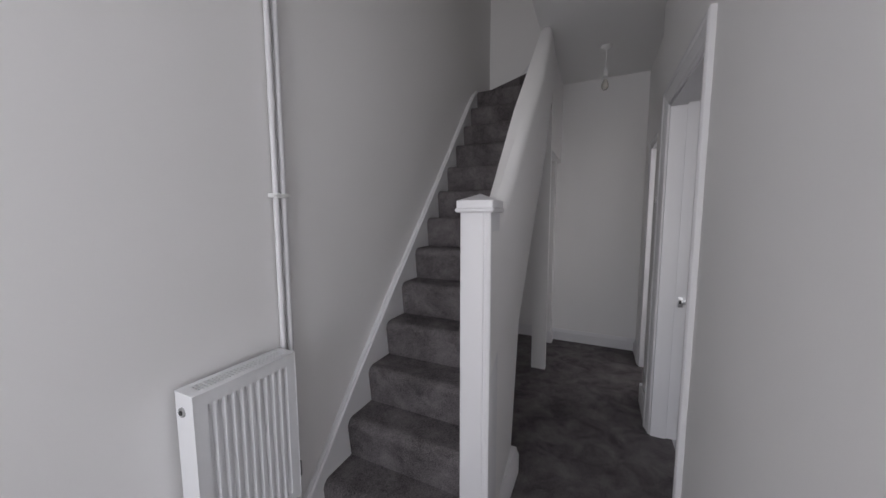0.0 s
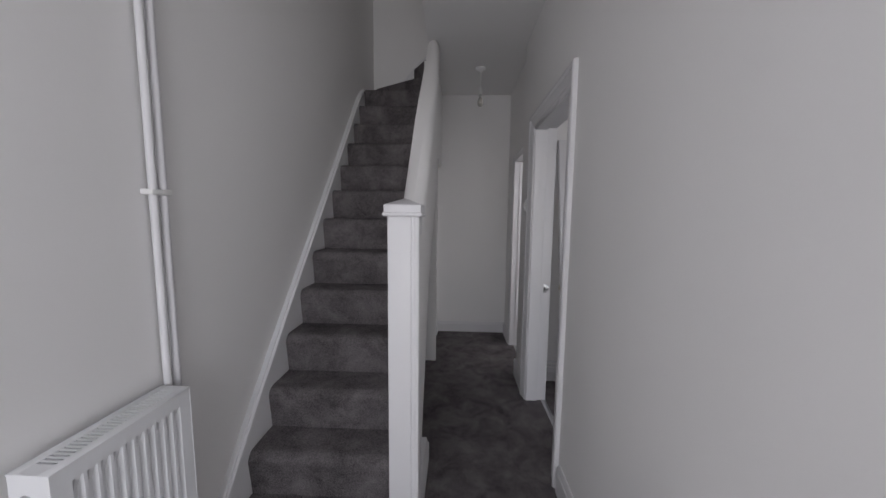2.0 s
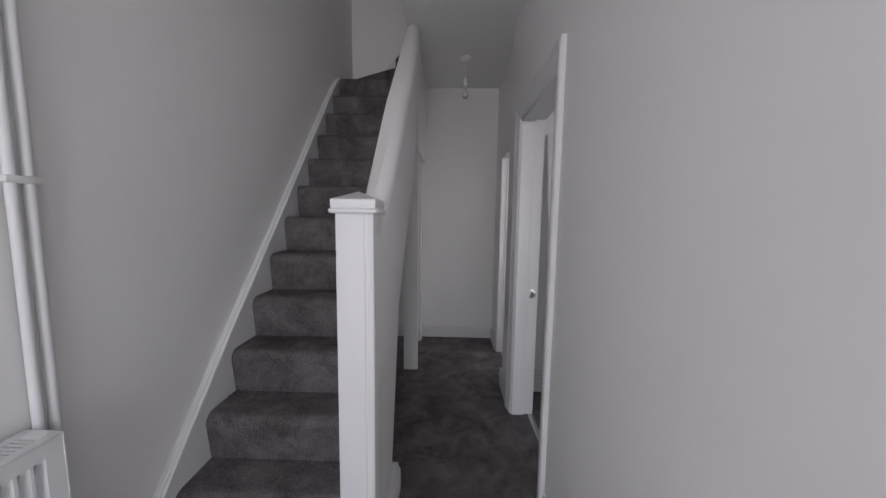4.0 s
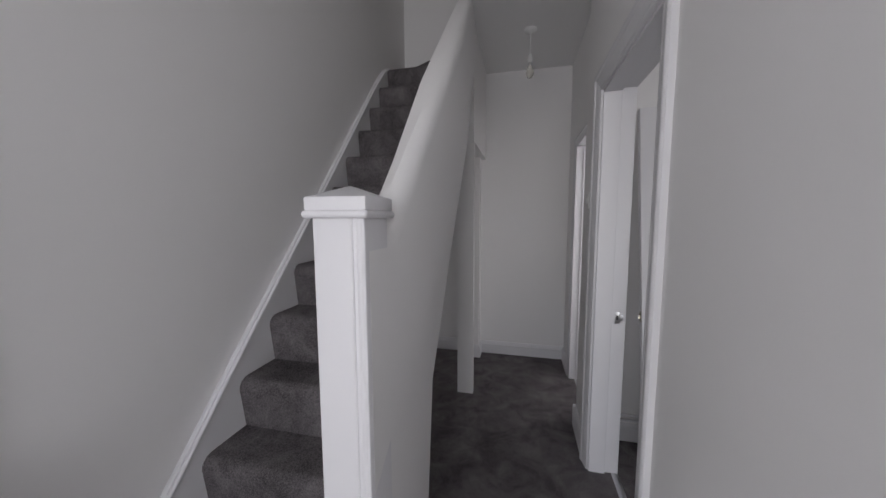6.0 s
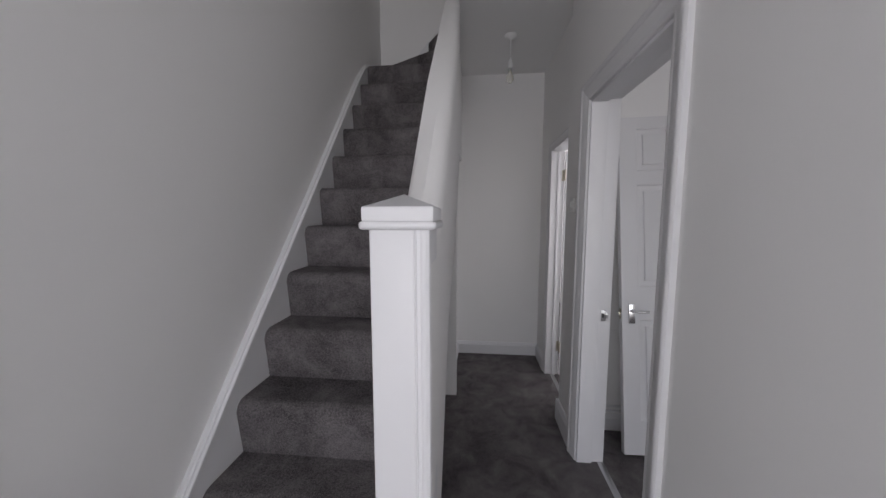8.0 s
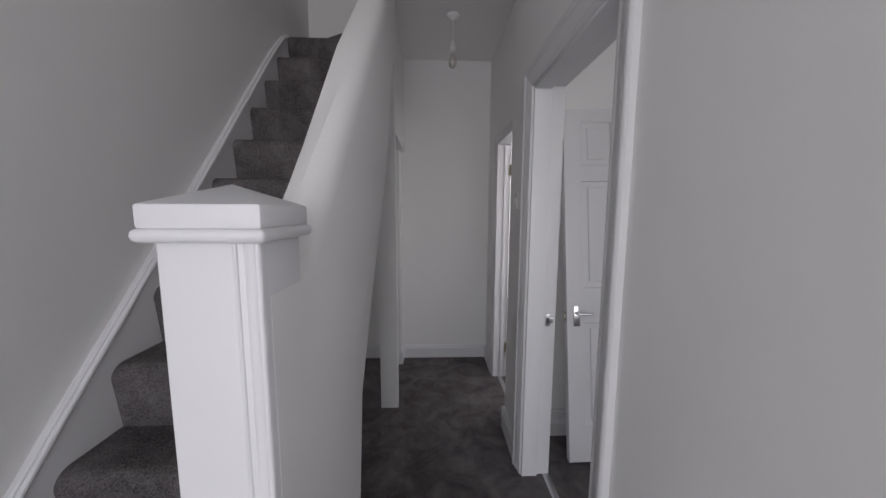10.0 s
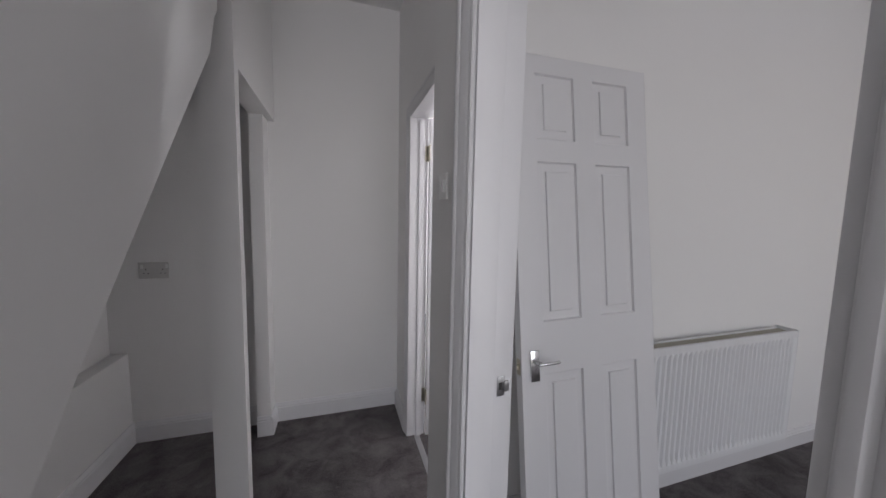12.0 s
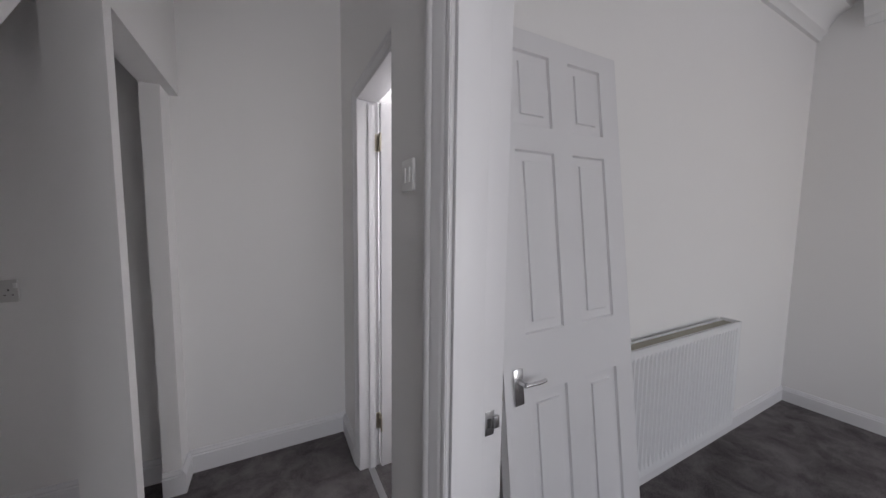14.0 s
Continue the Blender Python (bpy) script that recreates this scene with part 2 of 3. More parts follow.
# ---- front room cornice ----
prof = [(0, 0), (0.02, 0), (0.03, 0.03), (0.05, 0.045), (0.055, 0.08), (0.1, 0.14), (0.15, 0.16), (0.16, 0.18), (0.22, 0.19), (0.22, 0.22), (0, 0.22)]
zc = HR - 0.21
setting("trim_cornice_end", prism(B(), [(RW - u, zc + w) for u, w in prof], "x", XR2, RX), CEIL, "moulded white plaster cornice", "cornice")
setting("trim_cornice_side", prism(B(), [(RX - u, zc + w) for u, w in prof], "y", Y0, RW - 0.22), CEIL, "moulded white plaster cornice", "cornice")


# ---- doorways ----
def casing_profile(w, d):
    """An ogee board that thickens from the opening outwards to a rounded back edge."""
    return [(0, 0), (0, d * 0.24), (w * 0.03, d * 0.3), (w * 0.13, d * 0.33), (w * 0.16, d * 0.25), (w * 0.2, d * 0.25), (w * 0.23, d * 0.36), (w * 0.34, d * 0.47),
            (w * 0.46, d * 0.56), (w * 0.58, d * 0.7), (w * 0.62, d * 0.72), (w * 0.64, d * 0.67), (w * 0.68, d * 0.67), (w * 0.71, d * 0.86), (w * 0.79, d * 0.97), (w * 0.87, d), (w * 0.95, d * 0.93), (w, d * 0.72), (w, 0)]


def casing(parent, x, y0, y1, top, w, d=0.022):
    """Moulded boards round an opening in a wall that faces -x, mitred at the top."""
    prof = casing_profile(w, d)
    for side, y in ((-1, y0), (1, y1)):
        bm = B()
        lo = [bm.verts.new((x - v, y + side * u, 0)) for u, v in prof]
        hi = [bm.verts.new((x - v, y + side * u, top + u)) for u, v in prof]
        k = len(prof)
        for i in range(k):
            bm.faces.new((lo[i], lo[(i + 1) % k], hi[(i + 1) % k], hi[i]))
        bm.faces.new(lo)
        bm.faces.new(hi)
        bmesh.ops.recalc_face_normals(bm, faces=bm.faces[:])
        part("architrave", bm, GLOSS, parent)
    bm = B()
    lo = [bm.verts.new((x - v, y0 - u, top + u)) for u, v in prof]
    hi = [bm.verts.new((x - v, y1 + u, top + u)) for u, v in prof]
    k = len(prof)
    for i in range(k):
        bm.faces.new((lo[i], lo[(i + 1) % k], hi[(i + 1) % k], hi[i]))
    bm.faces.new(lo)
    bm.faces.new(hi)
    bmesh.ops.recalc_face_normals(bm, faces=bm.faces[:])
    part("architrave_head", bm, GLOSS, parent)


door_1 = tagged(new("door_1"), "white moulded door frame with no door hung in it", "door frame", kind="structure")
casing(door_1, XR, D0, D1, DH, AW, 0.025)
LT = 0.018
bm = box(B(), (XR - 0.004, D1 - 0.003, 0), (XR2 + 0.004, D1 + 0.012, DH), 0.002)
part("jamb", bm, GLOSS, door_1)
part("jamb", box(B(), (XR - 0.004, D0 - 0.012, 0), (XR2 + 0.004, D0 + 0.003, DH), 0.002), GLOSS, door_1)
part("head_lining", box(B(), (XR - 0.004, D0 + 0.003, DH - 0.003), (XR2 + 0.004, D1 - 0.003, DH + 0.012), 0.002), GLOSS, door_1)
part("door_stop", box(B(), (XR + 0.004, D1 - 0.017, 0), (XR + 0.088, D1 - 0.003, DH - 0.017), 0.003), GLOSS, door_1)
part("door_stop", box(B(), (XR + 0.004, D0 + 0.003, 0), (XR + 0.088, D0 + 0.017, DH - 0.017), 0.003), GLOSS, door_1)
part("door_stop", box(B(), (XR + 0.004, D0 + 0.003, DH - 0.017), (XR + 0.088, D1 - 0.003, DH - 0.003), 0.003), GLOSS, door_1)
bm = box(B(), (1.212, D1 - 0.0055, 0.842), (1.238, D1 - 0.003, 0.905), 0.001)
box(bm, (1.233, D1 - 0.012, 0.86), (1.249, D1 - 0.0045, 0.89), 0.001)
keep = part("strike_plate", bm, STEEL, door_1, "small steel strike plate")
part("latch_hole", box(B(), (1.217, D1 - 0.0062, 0.862), (1.228, D1 - 0.0052, 0.886)), DARK, keep)
part("threshold_strip", prism(B(), [(XR2 - 0.03, 0), (XR2 - 0.022, 0.004), (XR2 - 0.002, 0.004), (XR2 + 0.006, 0)], "y", D0, D1 - 0.004), STEEL, door_1, "narrow metal carpet strip")

door_2 = tagged(new("door_2"), "white moulded door frame with an open door to the back room", "door frame", kind="structure")
casing(door_2, XB, E0 + 0.05, E1, EH, 0.06, 0.016)
part("jamb", box(B(), (XB - 0.003, E1 - 0.003, 0), (XR2 + 0.004, E1 + 0.012, EH), 0.002), GLOSS, door_2)
part("head_lining", box(B(), (XB - 0.003, E0, EH - 0.003), (XR2 + 0.004, E1 - 0.003, EH + 0.012), 0.002), GLOSS, door_2)
part("door_stop", box(B(), (XB + 0.05, E1 - 0.016, 0), (XB + 0.085, E1 - 0.003, EH - 0.016), 0.003), GLOSS, door_2)
part("threshold_strip", prism(B(), [(XR2 - 0.06, 0), (XR2 - 0.052, 0.004), (XR2 - 0.034, 0.004), (XR2 - 0.026, 0)], "y", E0, E1 - 0.004), STEEL, door_2, "narrow metal carpet strip")

# back room door, swung back, with its hinges
bdoor = thing("back_room_door", (XR2 + 0.02, E1 - 0.005, 0.01), "white door swung open into the back room", "door")
part("leaf", box(B(), (XR2 + 0.008, E1 - 0.036, 0.01), (XR2 + 0.70, E1 + 0.002, EH - 0.01), 0.002), GLOSS, bdoor).matrix_parent_inverse = bdoor.matrix_world.inverted()
for z in (0.22, 1.72):
    bm = box(B(), (XR2 - 0.03, E1 - 0.0065, z), (XR2 + 0.002, E1 - 0.003, z + 0.09), 0.001)
    tube(bm, [(XR2 + 0.004, E1 - 0.042, z), (XR2 + 0.004, E1 - 0.042, z + 0.09)], 0.005)
    box(bm, (XR2 + 0.002, E1 - 0.044, z), (XR2 + 0.0075, E1 - 0.003, z + 0.09), 0.0005)
    part("hinge", bm, BRASS, bdoor, "dull brass hinge").matrix_parent_inverse = bdoor.matrix_world.inverted()

# ---- stairs ----
RISE, GO = 0.1888, 0.1612
SX0, SX1 = -0.268, 0.320
Y1, Z1 = 1.152, 0.433


def nose(k):
    return Y1 + GO * (k - 1), Z1 + RISE * (k - 1)


staircase = tagged(new("staircase"), "steep carpeted stairs with dark grey pile and white strings", "stairs", kind="structure")


def tread(y, z, yb, zb, x1=SX1):
    """One carpeted step: a rounded nose over a slightly raked riser."""
    r = 0.04
    pts = [(y + 0.02, zb), (y + 0.014, zb + 0.05), (y + 0.006, z - 0.085)]
    for i in range(9):
        a = math.pi - math.pi / 2 * i / 8
        pts.append((y + r + r * math.cos(a), z - r + r * math.sin(a)))
    pts += [(yb, z + 0.002), (yb, zb)]
    return prism(B(), pts, "x", SX0 - 0.004, x1)


for k in range(0, 13):
    y, z = nose(k)
    yb = y + GO + 0.03
    ob = part("step", tread(y, z, yb, 0 if k == 0 else z - RISE - 0.012), CARPET, staircase)
yw, zw = nose(12)
# winders at the head, turning towards the landing
part("winder", prism(B(), [(SX0 - 0.004, yw + 0.13), (SX0, YS), (SX1, YS), (SX1, yw + 0.05)], "z", zw - 0.2, zw - 0.002, 0.006), CARPET, staircase)
part("winder", prism(B(), [(SX0, YS - 0.06), (SX0, YS), (SX1, YS), (SX1, yw + 0.09)], "z", zw - 0.1, zw + RISE * 0.86, 0.012), CARPET, staircase)
part("winder", prism(B(), [(0.10, YS), (SX1, YS), (SX1, yw + 0.16)], "z", zw, zw + RISE * 1.95, 0.012), CARPET, staircase)
# soffit that closes the stairs from below
rake = [(1.70, 0.57), (2.2, 1.2), (2.5, 1.555), (3.1, 2.26), (3.08, 2.295), (2.48, 1.59), (2.18, 1.235), (1.68, 0.605)]
part("soffit", prism(B(), rake, "x", -0.74, 0.33), WALL, staircase, "white plaster soffit under the stairs")
flat = [(3.1, 2.26), (YF, 2.26), (YF, 2.3), (3.08, 2.295)]
part("soffit", prism(B(), flat, "x", -0.74, 0.25), WALL, staircase, "white plaster soffit under the stairs")

# wall string with a swept top edge
top = [(0.74, 0.0), (0.93, 0.23), (1.2, 0.56), (1.511, 0.92), (1.7, 1.13), (2.0, 1.468), (2.52, 2.065), (2.68, 2.25), (2.79, 2.37), (2.88, 2.46), (2.96, 2.51), (3.06, 2.525), (3.2, 2.54), (YS, 2.57)]
low = [(YS, 2.3), (2.9, 2.2), (1.0, 0.05), (0.9, 0.0)]
part("wall_string", prism(B(), top + low, "x", XL, SX0), GLOSS, staircase, "white painted string board along the wall")
bm = B()
tube(bm, [(SX0 - 0.002, y, z + 0.003) for y, z in top], 0.007, 8)
tube(bm, [(SX0 - 0.014, y - 0.004, z + 0.005) for y, z in top], 0.008, 8)
part("string_moulding", bm, GLOSS, staircase, "rounded white moulding on the string")
part("winder_skirting", prism(B(), [(SX0, 2.5), (0.08, 2.6), (0.31, 2.8), (0.31, 3.06), (0.16, 2.94), (0.02, 2.78), (-0.1, 2.72), (SX0, 2.68)], "y", YS - 0.016, YS), GLOSS, staircase)

# ---- half wall beside the stairs ----
# upper part follows the pitch; below a ridge its face leans inwards to the raking bottom edge
bm = B()
W0, W1 = 0.322, 0.4305
ys = [1.134, 1.236, 1.28, 1.4, 1.6, 1.8, 2.0, 2.2, 2.4, 2.6, 2.68, 2.8, 2.994]


def lerp_table(table, y):
    for (a, u), (b, v) in zip(table, table[1:]):
        if y <= b:
            return u + (v - u) * max(0.0, y - a) / (b - a)
    return table[-1][1]


T_IN = [(1.1, 1.397), (1.236, 1.397), (1.40, 1.43), (1.86, 1.965), (2.2, 2.3), (2.68, H), (4, H)]
T_OUT = [(1.1, 1.39), (1.28, 1.39), (1.8, 1.9), (2.2, 2.29), (2.66, H), (4, H)]
RIDGE = [(1.1, 0.78), (1.357, 0.97), (1.54, 1.08), (1.954, 1.394), (2.1, 1.53), (2.338, 1.83), (2.476, 2.03), (3.0, 2.6)]
EDGE_Z = [(1.1, 0.0), (1.6799, 0.0), (1.68, 0.57), (2.2, 1.2), (2.5, 1.555), (2.8, 1.905), (3.0, 2.14)]
EDGE_X = [(1.1, 0.4285), (1.24, 0.426), (1.4, 0.40), (1.68, 0.378), (2.2, 0.366), (2.8, 0.36), (3.0, 0.3)]
FACE = [(1.1, W1), (2.2, W1), (3.0, 0.392)]
ys = sorted(set(ys + [1.68, 1.6799, 1.357, 1.54, 1.3, 2.1, 2.338, 2.476, 2.5, 2.66, 1.86]))
cols = []
for y in ys:
    f = lerp_table(FACE, y)
    ti, to, rz, ez, ex = (lerp_table(t, y) for t in (T_IN, T_OUT, RIDGE, EDGE_Z, EDGE_X))
    ins = min(W0, f - 0.03)
    ring = [(ex - 0.09, y, ez), (ex, y, ez), (f - 0.006, y, rz - 0.03), (f, y, rz), (f, y, to - 0.06), (f - 0.004, y, to - 0.035), (f - 0.014, y, to - 0.014), (f - 0.03, y, to - 0.001 if to < H else H), (f - 0.05, y, to + 0.004 if to < H else H),
            (ins + 0.02, y, max(ti, to - 0.03) if to < H else H), (ins, y, ti - 0.01), (ins, y, min(ti - 0.03, max(rz, ez + 0.02)))]
    cols.append([bm.verts.new(p) for p in ring])
n = len(cols[0])
for a, b in zip(cols, cols[1:]):
    for i in range(n):
        bm.faces.new((a[i], a[(i + 1) % n], b[(i + 1) % n], b[i]))
bm.faces.new(cols[0])
bm.faces.new(cols[-1][::-1])
bmesh.ops.recalc_face_normals(bm, faces=bm.faces[:])
setting("wall_stair", bm, WALL, "white plastered half wall rising beside the stairs", "wall")
bm = B()
prism(bm, [(0.37, 0), (0.424, 0), (0.424, 0.105), (0.415, 0.12), (0.41, 0.14), (0.37, 0.14)], "y", 1.231, 1.70)
setting("baseboard_stair", bm, GLOSS, "short white skirting board beside the newel post", "skirting board")

# partition with an opening to the recess
bm = B()
box(bm, (0.254, 2.995, 0), (0.377, 3.05, H))
box(bm, (0.26, 3.05, 1.965), (0.375, YF, H))
box(bm, (0.26, 3.69, 0), (0.335, YF, 1.965))
box(bm, (0.324, 2.86, 2.32), (0.37, 2.995, H))
setting("wall_partition", bm, WALL, "white plastered post and lintel of a recess opening", "wall")
skirting("baseboard_pier", (0.26, 3.69), (0.335, 3.69), (0, -1))
skirting("baseboard_pier_side", (0.335, 3.672), (0.335, YF - 0.018), (1, 0))
setting("boxing", box(B(), (-0.52, 1.7, 0), (-0.435, YF, 0.555), 0.003), WALL, "low white boxed ledge along the recess wall", "boxing")
skirting("baseboard_boxing", (-0.435, 1.8), (-0.435, YF), (1, 0))


# ---- newel post ----
newel = thing("newel_post", (0.372, 1.172, 0), "square white painted newel post with a pyramid cap", "newel post")


def child(ob, parent):
    ob.matrix_parent_inverse = parent.matrix_world.inverted()
    return ob


child(part("post", box(B(), (0.316, 1.116, 0), (0.4302, 1.228, 1.404), 0.004, 3), GLOSS, newel), newel)
bm = B()
for yy in (1.126, ):
    tube(bm, [(0.419, yy - 0.001, 0.0), (0.419, yy - 0.001, 1.399)], 0.0115, 10)
tube(bm, [(0.403, 1.116, 0), (0.403, 1.116, 1.399)], 0.003, 8)
child(part("corner_bead", bm, GLOSS, newel), newel)
bm = box(B(), (0.300, 1.100, 1.398), (0.444, 1.244, 1.414), 0.0075, 3)
box(bm, (0.305, 1.105, 1.413), (0.439, 1.239, 1.441), 0.004)
t = bmesh.new()
base = [t.verts.new(p) for p in ((0.307, 1.107, 1.44), (0.437, 1.107, 1.44), (0.437, 1.237, 1.44), (0.307, 1.237, 1.44))]
tip = t.verts.new((0.372, 1.172, 1.466))
t.faces.new(base[::-1])
for i in range(4):
    t.faces.new((base[i], base[(i + 1) % 4], tip))
merge(bm, t)
child(part("cap", bm, GLOSS, newel, "moulded pyramid cap"), newel)


# ---- radiators ----
def radiator(name, length, height, depth, pitch, label, grille, place, mirror_valve=False):
    """A panel radiator along +x with its back to y = 0 and its front at y = -depth, foot at z = 0."""
    ob = thing(name, (0, 0, 0), label, "radiator")
    bm = B()
    n = int((length - 0.04) / pitch)
    margin = (length - n * pitch) / 2
    yf = -depth
    cols = []
    xs = [(0.0, 0.0)]
    for i in range(n):
        x = margin + i * pitch
        xs += [(x + pitch * 0.12, 0.0), (x + pitch * 0.30, 1.0), (x + pitch * 0.70, 1.0), (x + pitch * 0.88, 0.0)]
    xs.append((length, 0.0))
    zs = [(0.0, 0), (0.035, 0), (0.06, 1), (height - 0.06, 1), (height - 0.035, 0), (height, 0)]
    for x, u in xs:
        cols.append([bm.verts.new((x, yf + 0.011 * u * w, z)) for z, w in zs])
    for a, b in zip(cols, cols[1:]):
        for i in range(len(zs) - 1):
            bm.faces.new((a[i], b[i], b[i + 1], a[i + 1]))
    bmesh.ops.recalc_face_normals(bm, faces=bm.faces[:])
    box(bm, (0.002, yf + 0.013, 0.004), (length - 0.002, yf + 0.02, height - 0.004))
    part("front_panel", bm, ENAMEL, ob, "pressed fluted front panel")
    part("back_panel", box(B(), (0.005, -0.03, 0.01), (length - 0.005, -0.018, height - 0.01), 0.004), ENAMEL, ob)
    for x in (-0.0015, length - 0.0005):
        part("side_panel", box(B(), (x, yf - 0.001, 0.0), (x + 0.002, -0.016, height + 0.001)), ENAMEL, ob)
    if grille:
        bm = B()
        z = height + 0.001
        box(bm, (-0.002, yf - 0.002, z), (length + 0.002, yf + 0.022, z + 0.004), 0.001)
        box(bm, (-0.002, -0.036, z), (length + 0.002, -0.014, z + 0.004), 0.001)
        m = int((length - 0.05) / 0.0105)
        step = (length - 0.05) / m
        for i in range(m + 1):
            x = 0.025 + i * step
            box(bm, (x - 0.0028, yf + 0.0215, z), (x + 0.0028, -0.0355, z + 0.0035))
        box(bm, (-0.002, yf + 0.0215, z), (0.022, -0.0355, z + 0.004))
        box(bm, (length - 0.022, yf + 0.0215, z), (length + 0.002, -0.0355, z + 0.004))
        part("top_grille", bm, ENAMEL, ob, "slotted top grille")
    else:
        bm = B()
        for i in range(int(length / 0.03)):
            x = 0.02 + i * 0.03
            box(bm, (x, yf + 0.02, 0.04), (x + 0.0015, -0.03, height - 0.03))
        part("fin", bm, ENAMEL, ob)
        part("convector", box(B(), (0.006, yf + 0.021, height - 0.029), (length - 0.006, -0.031, height - 0.016)), DUST, ob, "dusty beige convector inside the open top")
    for x in (length * 0.2, length * 0.8):
        part("bracket", box(B(), (x, -0.02, 0.1), (x + 0.03, 0.0, height - 0.1)), STEEL, ob)
    ob.matrix_world = place
    bpy.context.view_layer.update()
    return ob


# hall radiator: its length runs along y
rad = radiator("radiator", 0.325, 0.545, 0.1, 0.0262, "small white fluted panel radiator on the hall wall", True, pose(XL + 0.006, 0.496, 0.355, 0, 0, 90))
bm = B()
tube(bm, [(0.0, -0.05, 0.495), (-0.006, -0.05, 0.495)], 0.014, 14)
part("end_plug", bm, STEEL, rad, "round vent plug")
bm = tube(B(), [(-0.006, -0.05, 0.495), (-0.009, -0.05, 0.495)], 0.007, 8)
part("vent_key", bm, DARK, rad)
bm = B()
tube(bm, [(0.325, -0.05, 0.035), (0.36, -0.05, 0.035)], 0.009, 12)
part("valve_tail", bm, PLASTIC, rad)
bm = tube(B(), [(0.36, -0.05, 0.03), (0.36, -0.05, 0.085)], 0.011, 12)
tube(bm, [(0.36, -0.05, 0.085), (0.36, -0.05, 0.10)], 0.006, 10)
part("valve", bm, DARK, rad, "dark lockshield valve")
bm = tube(B(), [(0.36, -0.05, 0.03), (0.36, -0.05, -0.35)], 0.0075, 10)
part("feed_pipe", bm, PLASTIC, rad, "white painted feed pipe")

pipes = thing("heating_pipes", (XL + 0.02, 0.86, 0), "pair of white painted heating pipes up the hall wall", "pipe")
for yy in (0.844, 0.875):
    child(part("pipe", tube(B(), [(XL + 0.022, yy, 0.02), (XL + 0.022, yy, H + 0.6)], 0.0105, 12), GLOSS, pipes), pipes)
bm = box(B(), (XL, 0.827, 1.452), (XL + 0.036, 0.892, 1.468), 0.003)
child(part("pipe_clip", bm, PLASTIC, pipes, "white plastic double pipe clip"), pipes)

rad2 = radiator("radiator", 1.12, 0.62, 0.115, 0.033, "long white panel radiator with no top grille in the front room", False, pose(2.005, RW - 0.012, 0.2))
bm = tube(B(), [(1.12, -0.06, 0.03), (1.155, -0.06, 0.03)], 0.008, 10)
tube(bm, [(1.155, -0.06, 0.05), (1.155, -0.06, 0.0), (1.15, -0.045, -0.02), (1.15, 0.008, -0.03)], 0.007, 10)
part("valve", bm, STEEL, rad2, "small steel valve")
fp = thing("floor_pipes", (1.5, RW - 0.03, 0.1), "two white pipes above the front room skirting", "pipe")
for z in (0.135, 0.168):
    child(part("pipe", tube(B(), [(XR2 + 0.002, RW - 0.012, z), (2.0, RW - 0.012, z)], 0.008, 10), GLOSS, fp), fp)

# ---- door leaf off its hinges ----
LW, LH, LD = 0.64, 2.0, 0.038


def panel_leaf(bm):
    """Six raised panels in a moulded leaf; face at y = 0, back at y = LD."""
    st, mid = 0.098, 0.092
    pw = (LW - 2 * st - mid) / 2
    rails = [(0.20, 0.795), (0.99, 1.595), (1.68, 1.93)]
    xs = [(st, st + pw), (st + pw + mid, LW - st)]
    xcut = sorted({0, LW, *[v for p in xs for v in p]})
    zcut = sorted({0, LH, *[v for p in rails for v in p]})
    holes = {(round(a, 4), round(c, 4)) for a, b in xs for c, d in rails}
    for a, b in zip(xcut, xcut[1:]):
        for c, d in zip(zcut, zcut[1:]):
            if (round(a, 4), round(c, 4)) not in holes:
                bm.faces.new([bm.verts.new(p) for p in ((a, 0, c), (b, 0, c), (b, 0, d), (a, 0, d))])
                continue
            rings = []
            for inset, y in ((0, 0), (0.005, 0.0085), (0.013, 0.0105), (0.036, 0.0075), (0.039, 0.0015), (0.044, 0.0012)):
                rings.append([bm.verts.new(p) for p in ((a + inset, y, c + inset), (b - inset, y, c + inset), (b - inset, y, d - inset), (a + inset, y, d - inset))])
            for r, s in zip(rings, rings[1:]):
                for i in range(4):
                    bm.faces.new((r[i], r[(i + 1) % 4], s[(i + 1) % 4], s[i]))
            bm.faces.new(rings[-1])
    bmesh.ops.remove_doubles(bm, verts=bm.verts[:], dist=0.0002)
    bmesh.ops.recalc_face_normals(bm, faces=bm.faces[:])
    box(bm, (0, 0.011, 0), (LW, LD, LH), 0.0)
    for p, q in (((0, 0, 0), (0.0015, 0.011, LH)), ((LW - 0.0015, 0, 0), (LW, 0.011, LH)), ((0, 0, LH - 0.0015), (LW, 0.011, LH)), ((0, 0, 0), (LW, 0.011, 0.0015))):
        box(bm, p, q)
    return bm


leaf = thing("panel_door", (0, 0, 0), "white six-panel door off its hinges, leaning on the wall", "door")
part("leaf", panel_leaf(B()), GLOSS, leaf)
bm = box(B(), (0.035, -0.007, 0.775), (0.073, 0.0, 0.89), 0.003)
plate = part("handle_plate", bm, CHROME, leaf, "chrome lever handle backplate")
bm = tube(B(), [(0.055, -0.006, 0.85), (0.055, -0.04, 0.85)], 0.009, 12)
tube(bm, [(0.05, -0.043, 0.85), (0.085, -0.046, 0.85), (0.105, -0.046, 0.849), (0.132, -0.044, 0.85)], 0.0062, 12)
part("lever", bm, CHROME, plate, "chrome lever")
part("latch_plate", box(B(), (-0.0015, 0.008, 0.80), (0.0, 0.031, 0.86), 0.0003), BRASS, leaf, "brass latch plate")
part("latch_bolt", prism(B(), [(-0.012, 0.014), (0.0, 0.014), (0.0, 0.025)], "z", 0.82, 0.84), BRASS, leaf, "brass latch bolt")
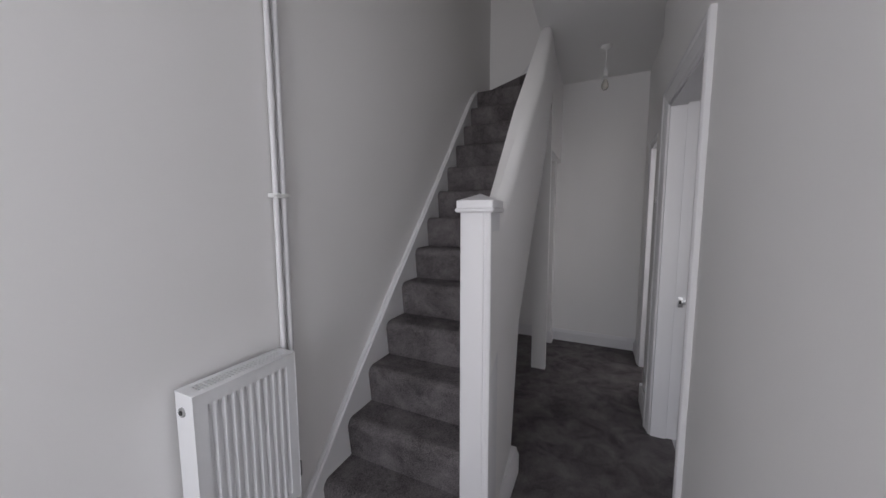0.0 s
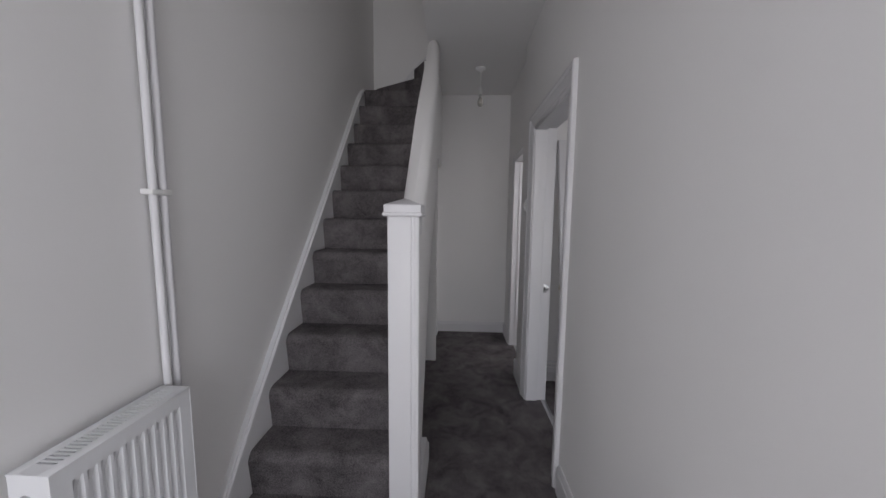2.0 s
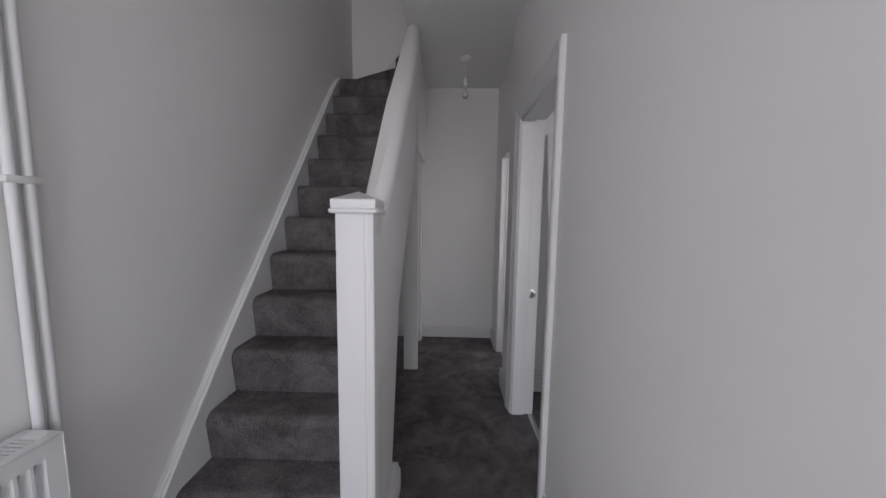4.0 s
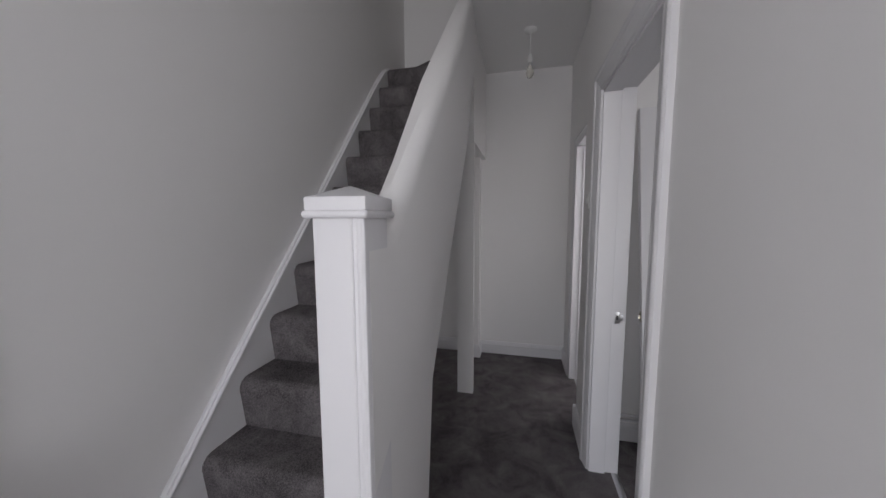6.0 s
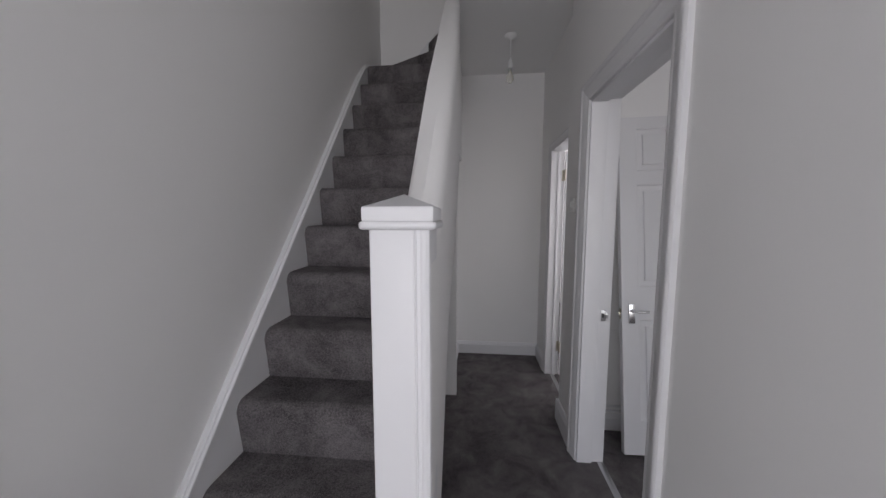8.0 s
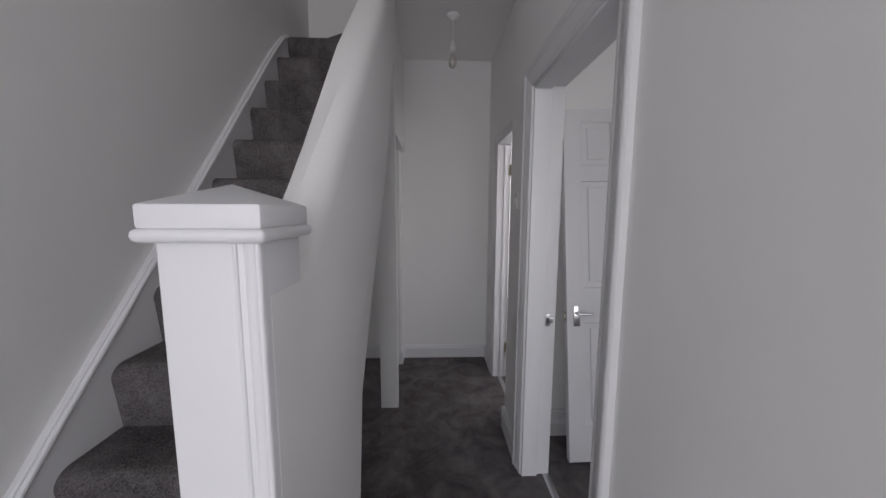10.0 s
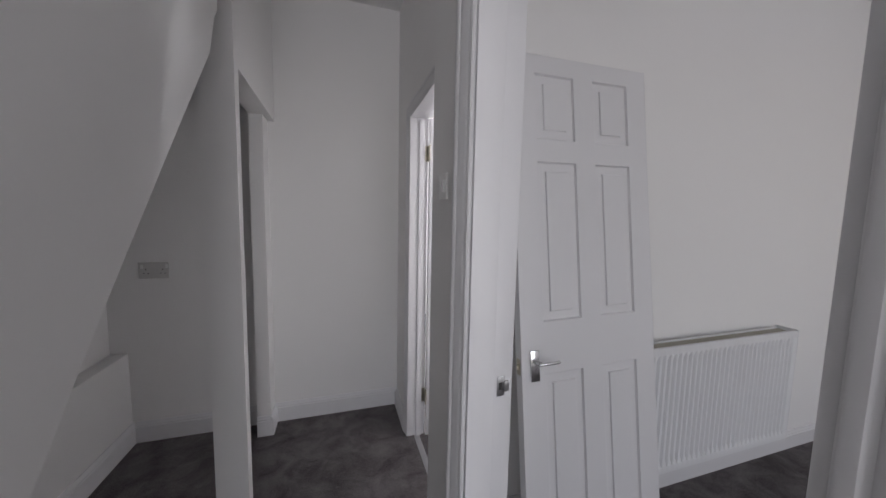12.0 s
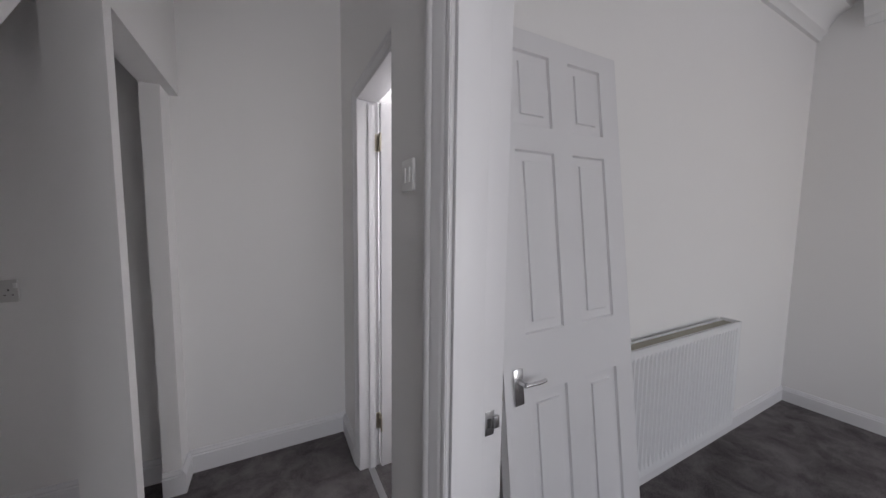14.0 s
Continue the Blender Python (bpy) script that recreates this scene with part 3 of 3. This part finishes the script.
leaf.matrix_world = pose(1.405, 2.416, 0.018, -6.3, 0, 0) @ pose(0, 0, 0, 0, -1.25, 0)


# ---- fittings ----
def lathe_part(name, profile, c, mat, parent, label=""):
    return child(part(name, lathe(B(), profile, c), mat, parent, label), parent)


lamp = thing("pendant_light", (0.768, 3.15, H), "bare bulb in a white pendant holder on a cord", "ceiling light")
C = (0.768, 3.15, H)
lathe_part("ceiling_rose", [(0.045, 0.0), (0.045, -0.008), (0.036, -0.02), (0.012, -0.03), (0.006, -0.034)], C, PLASTIC, lamp)
child(part("cord", tube(B(), [(C[0], C[1], H - 0.03), (C[0] + 0.002, C[1], H - 0.1), (C[0], C[1], H - 0.185)], 0.0032, 8), PLASTIC, lamp), lamp)
lathe_part("lamp_holder", [(0.006, -0.17), (0.012, -0.178), (0.015, -0.2), (0.019, -0.203), (0.019, -0.222), (0.016, -0.235)], C, PLASTIC, lamp)
lathe_part("collar", [(0.0135, -0.235), (0.0135, -0.258)], C, STEEL, lamp, "metal bulb collar")
lathe_part("bulb", [(0.013, -0.258), (0.016, -0.27), (0.026, -0.292), (0.029, -0.31), (0.025, -0.33), (0.014, -0.342), (0.002, -0.345)], C, LAMPGLASS, lamp, "clear glass bulb, unlit")

sw = thing("light_switch", (XR, 2.597, 1.49), "white two-gang light switch on the hall wall", "switch")
child(part("switch_plate", box(B(), (XR - 0.01, 2.557, 1.448), (XR, 2.637, 1.535), 0.003), PLASTIC, sw), sw)
for yy in (2.573, 2.603):
    child(part("rocker", box(B(), (XR - 0.0135, yy, 1.472), (XR - 0.009, yy + 0.018, 1.512), 0.0015), PLASTIC, sw), sw)

SOCKET = material("grey_white_plastic", (0.6, 0.59, 0.58), 0.4, vary=0.02, bump=0.01)
sock = thing("double_socket", (-0.28, YF, 1.0), "white double power socket on the recess wall", "socket")
child(part("socket_plate", box(B(), (-0.358, YF - 0.01, 0.998), (-0.212, YF, 1.094), 0.003), SOCKET, sock), sock)
for xx in (-0.32, -0.24):
    for dx, dz, w, h in ((0, 0.016, 0.004, 0.008), (-0.011, -0.006, 0.0065, 0.004), (0.011, -0.006, 0.0065, 0.004)):
        child(part("pin_slot", box(B(), (xx + dx - w / 2, YF - 0.0112, 1.035 + dz - h / 2), (xx + dx + w / 2, YF - 0.0098, 1.035 + dz + h / 2)), DARK, sock), sock)
for xx in (-0.345, -0.225):
    child(part("rocker", box(B(), (xx, YF - 0.0135, 1.058), (xx + 0.012, YF - 0.009, 1.081), 0.001), PLASTIC, sock), sock)
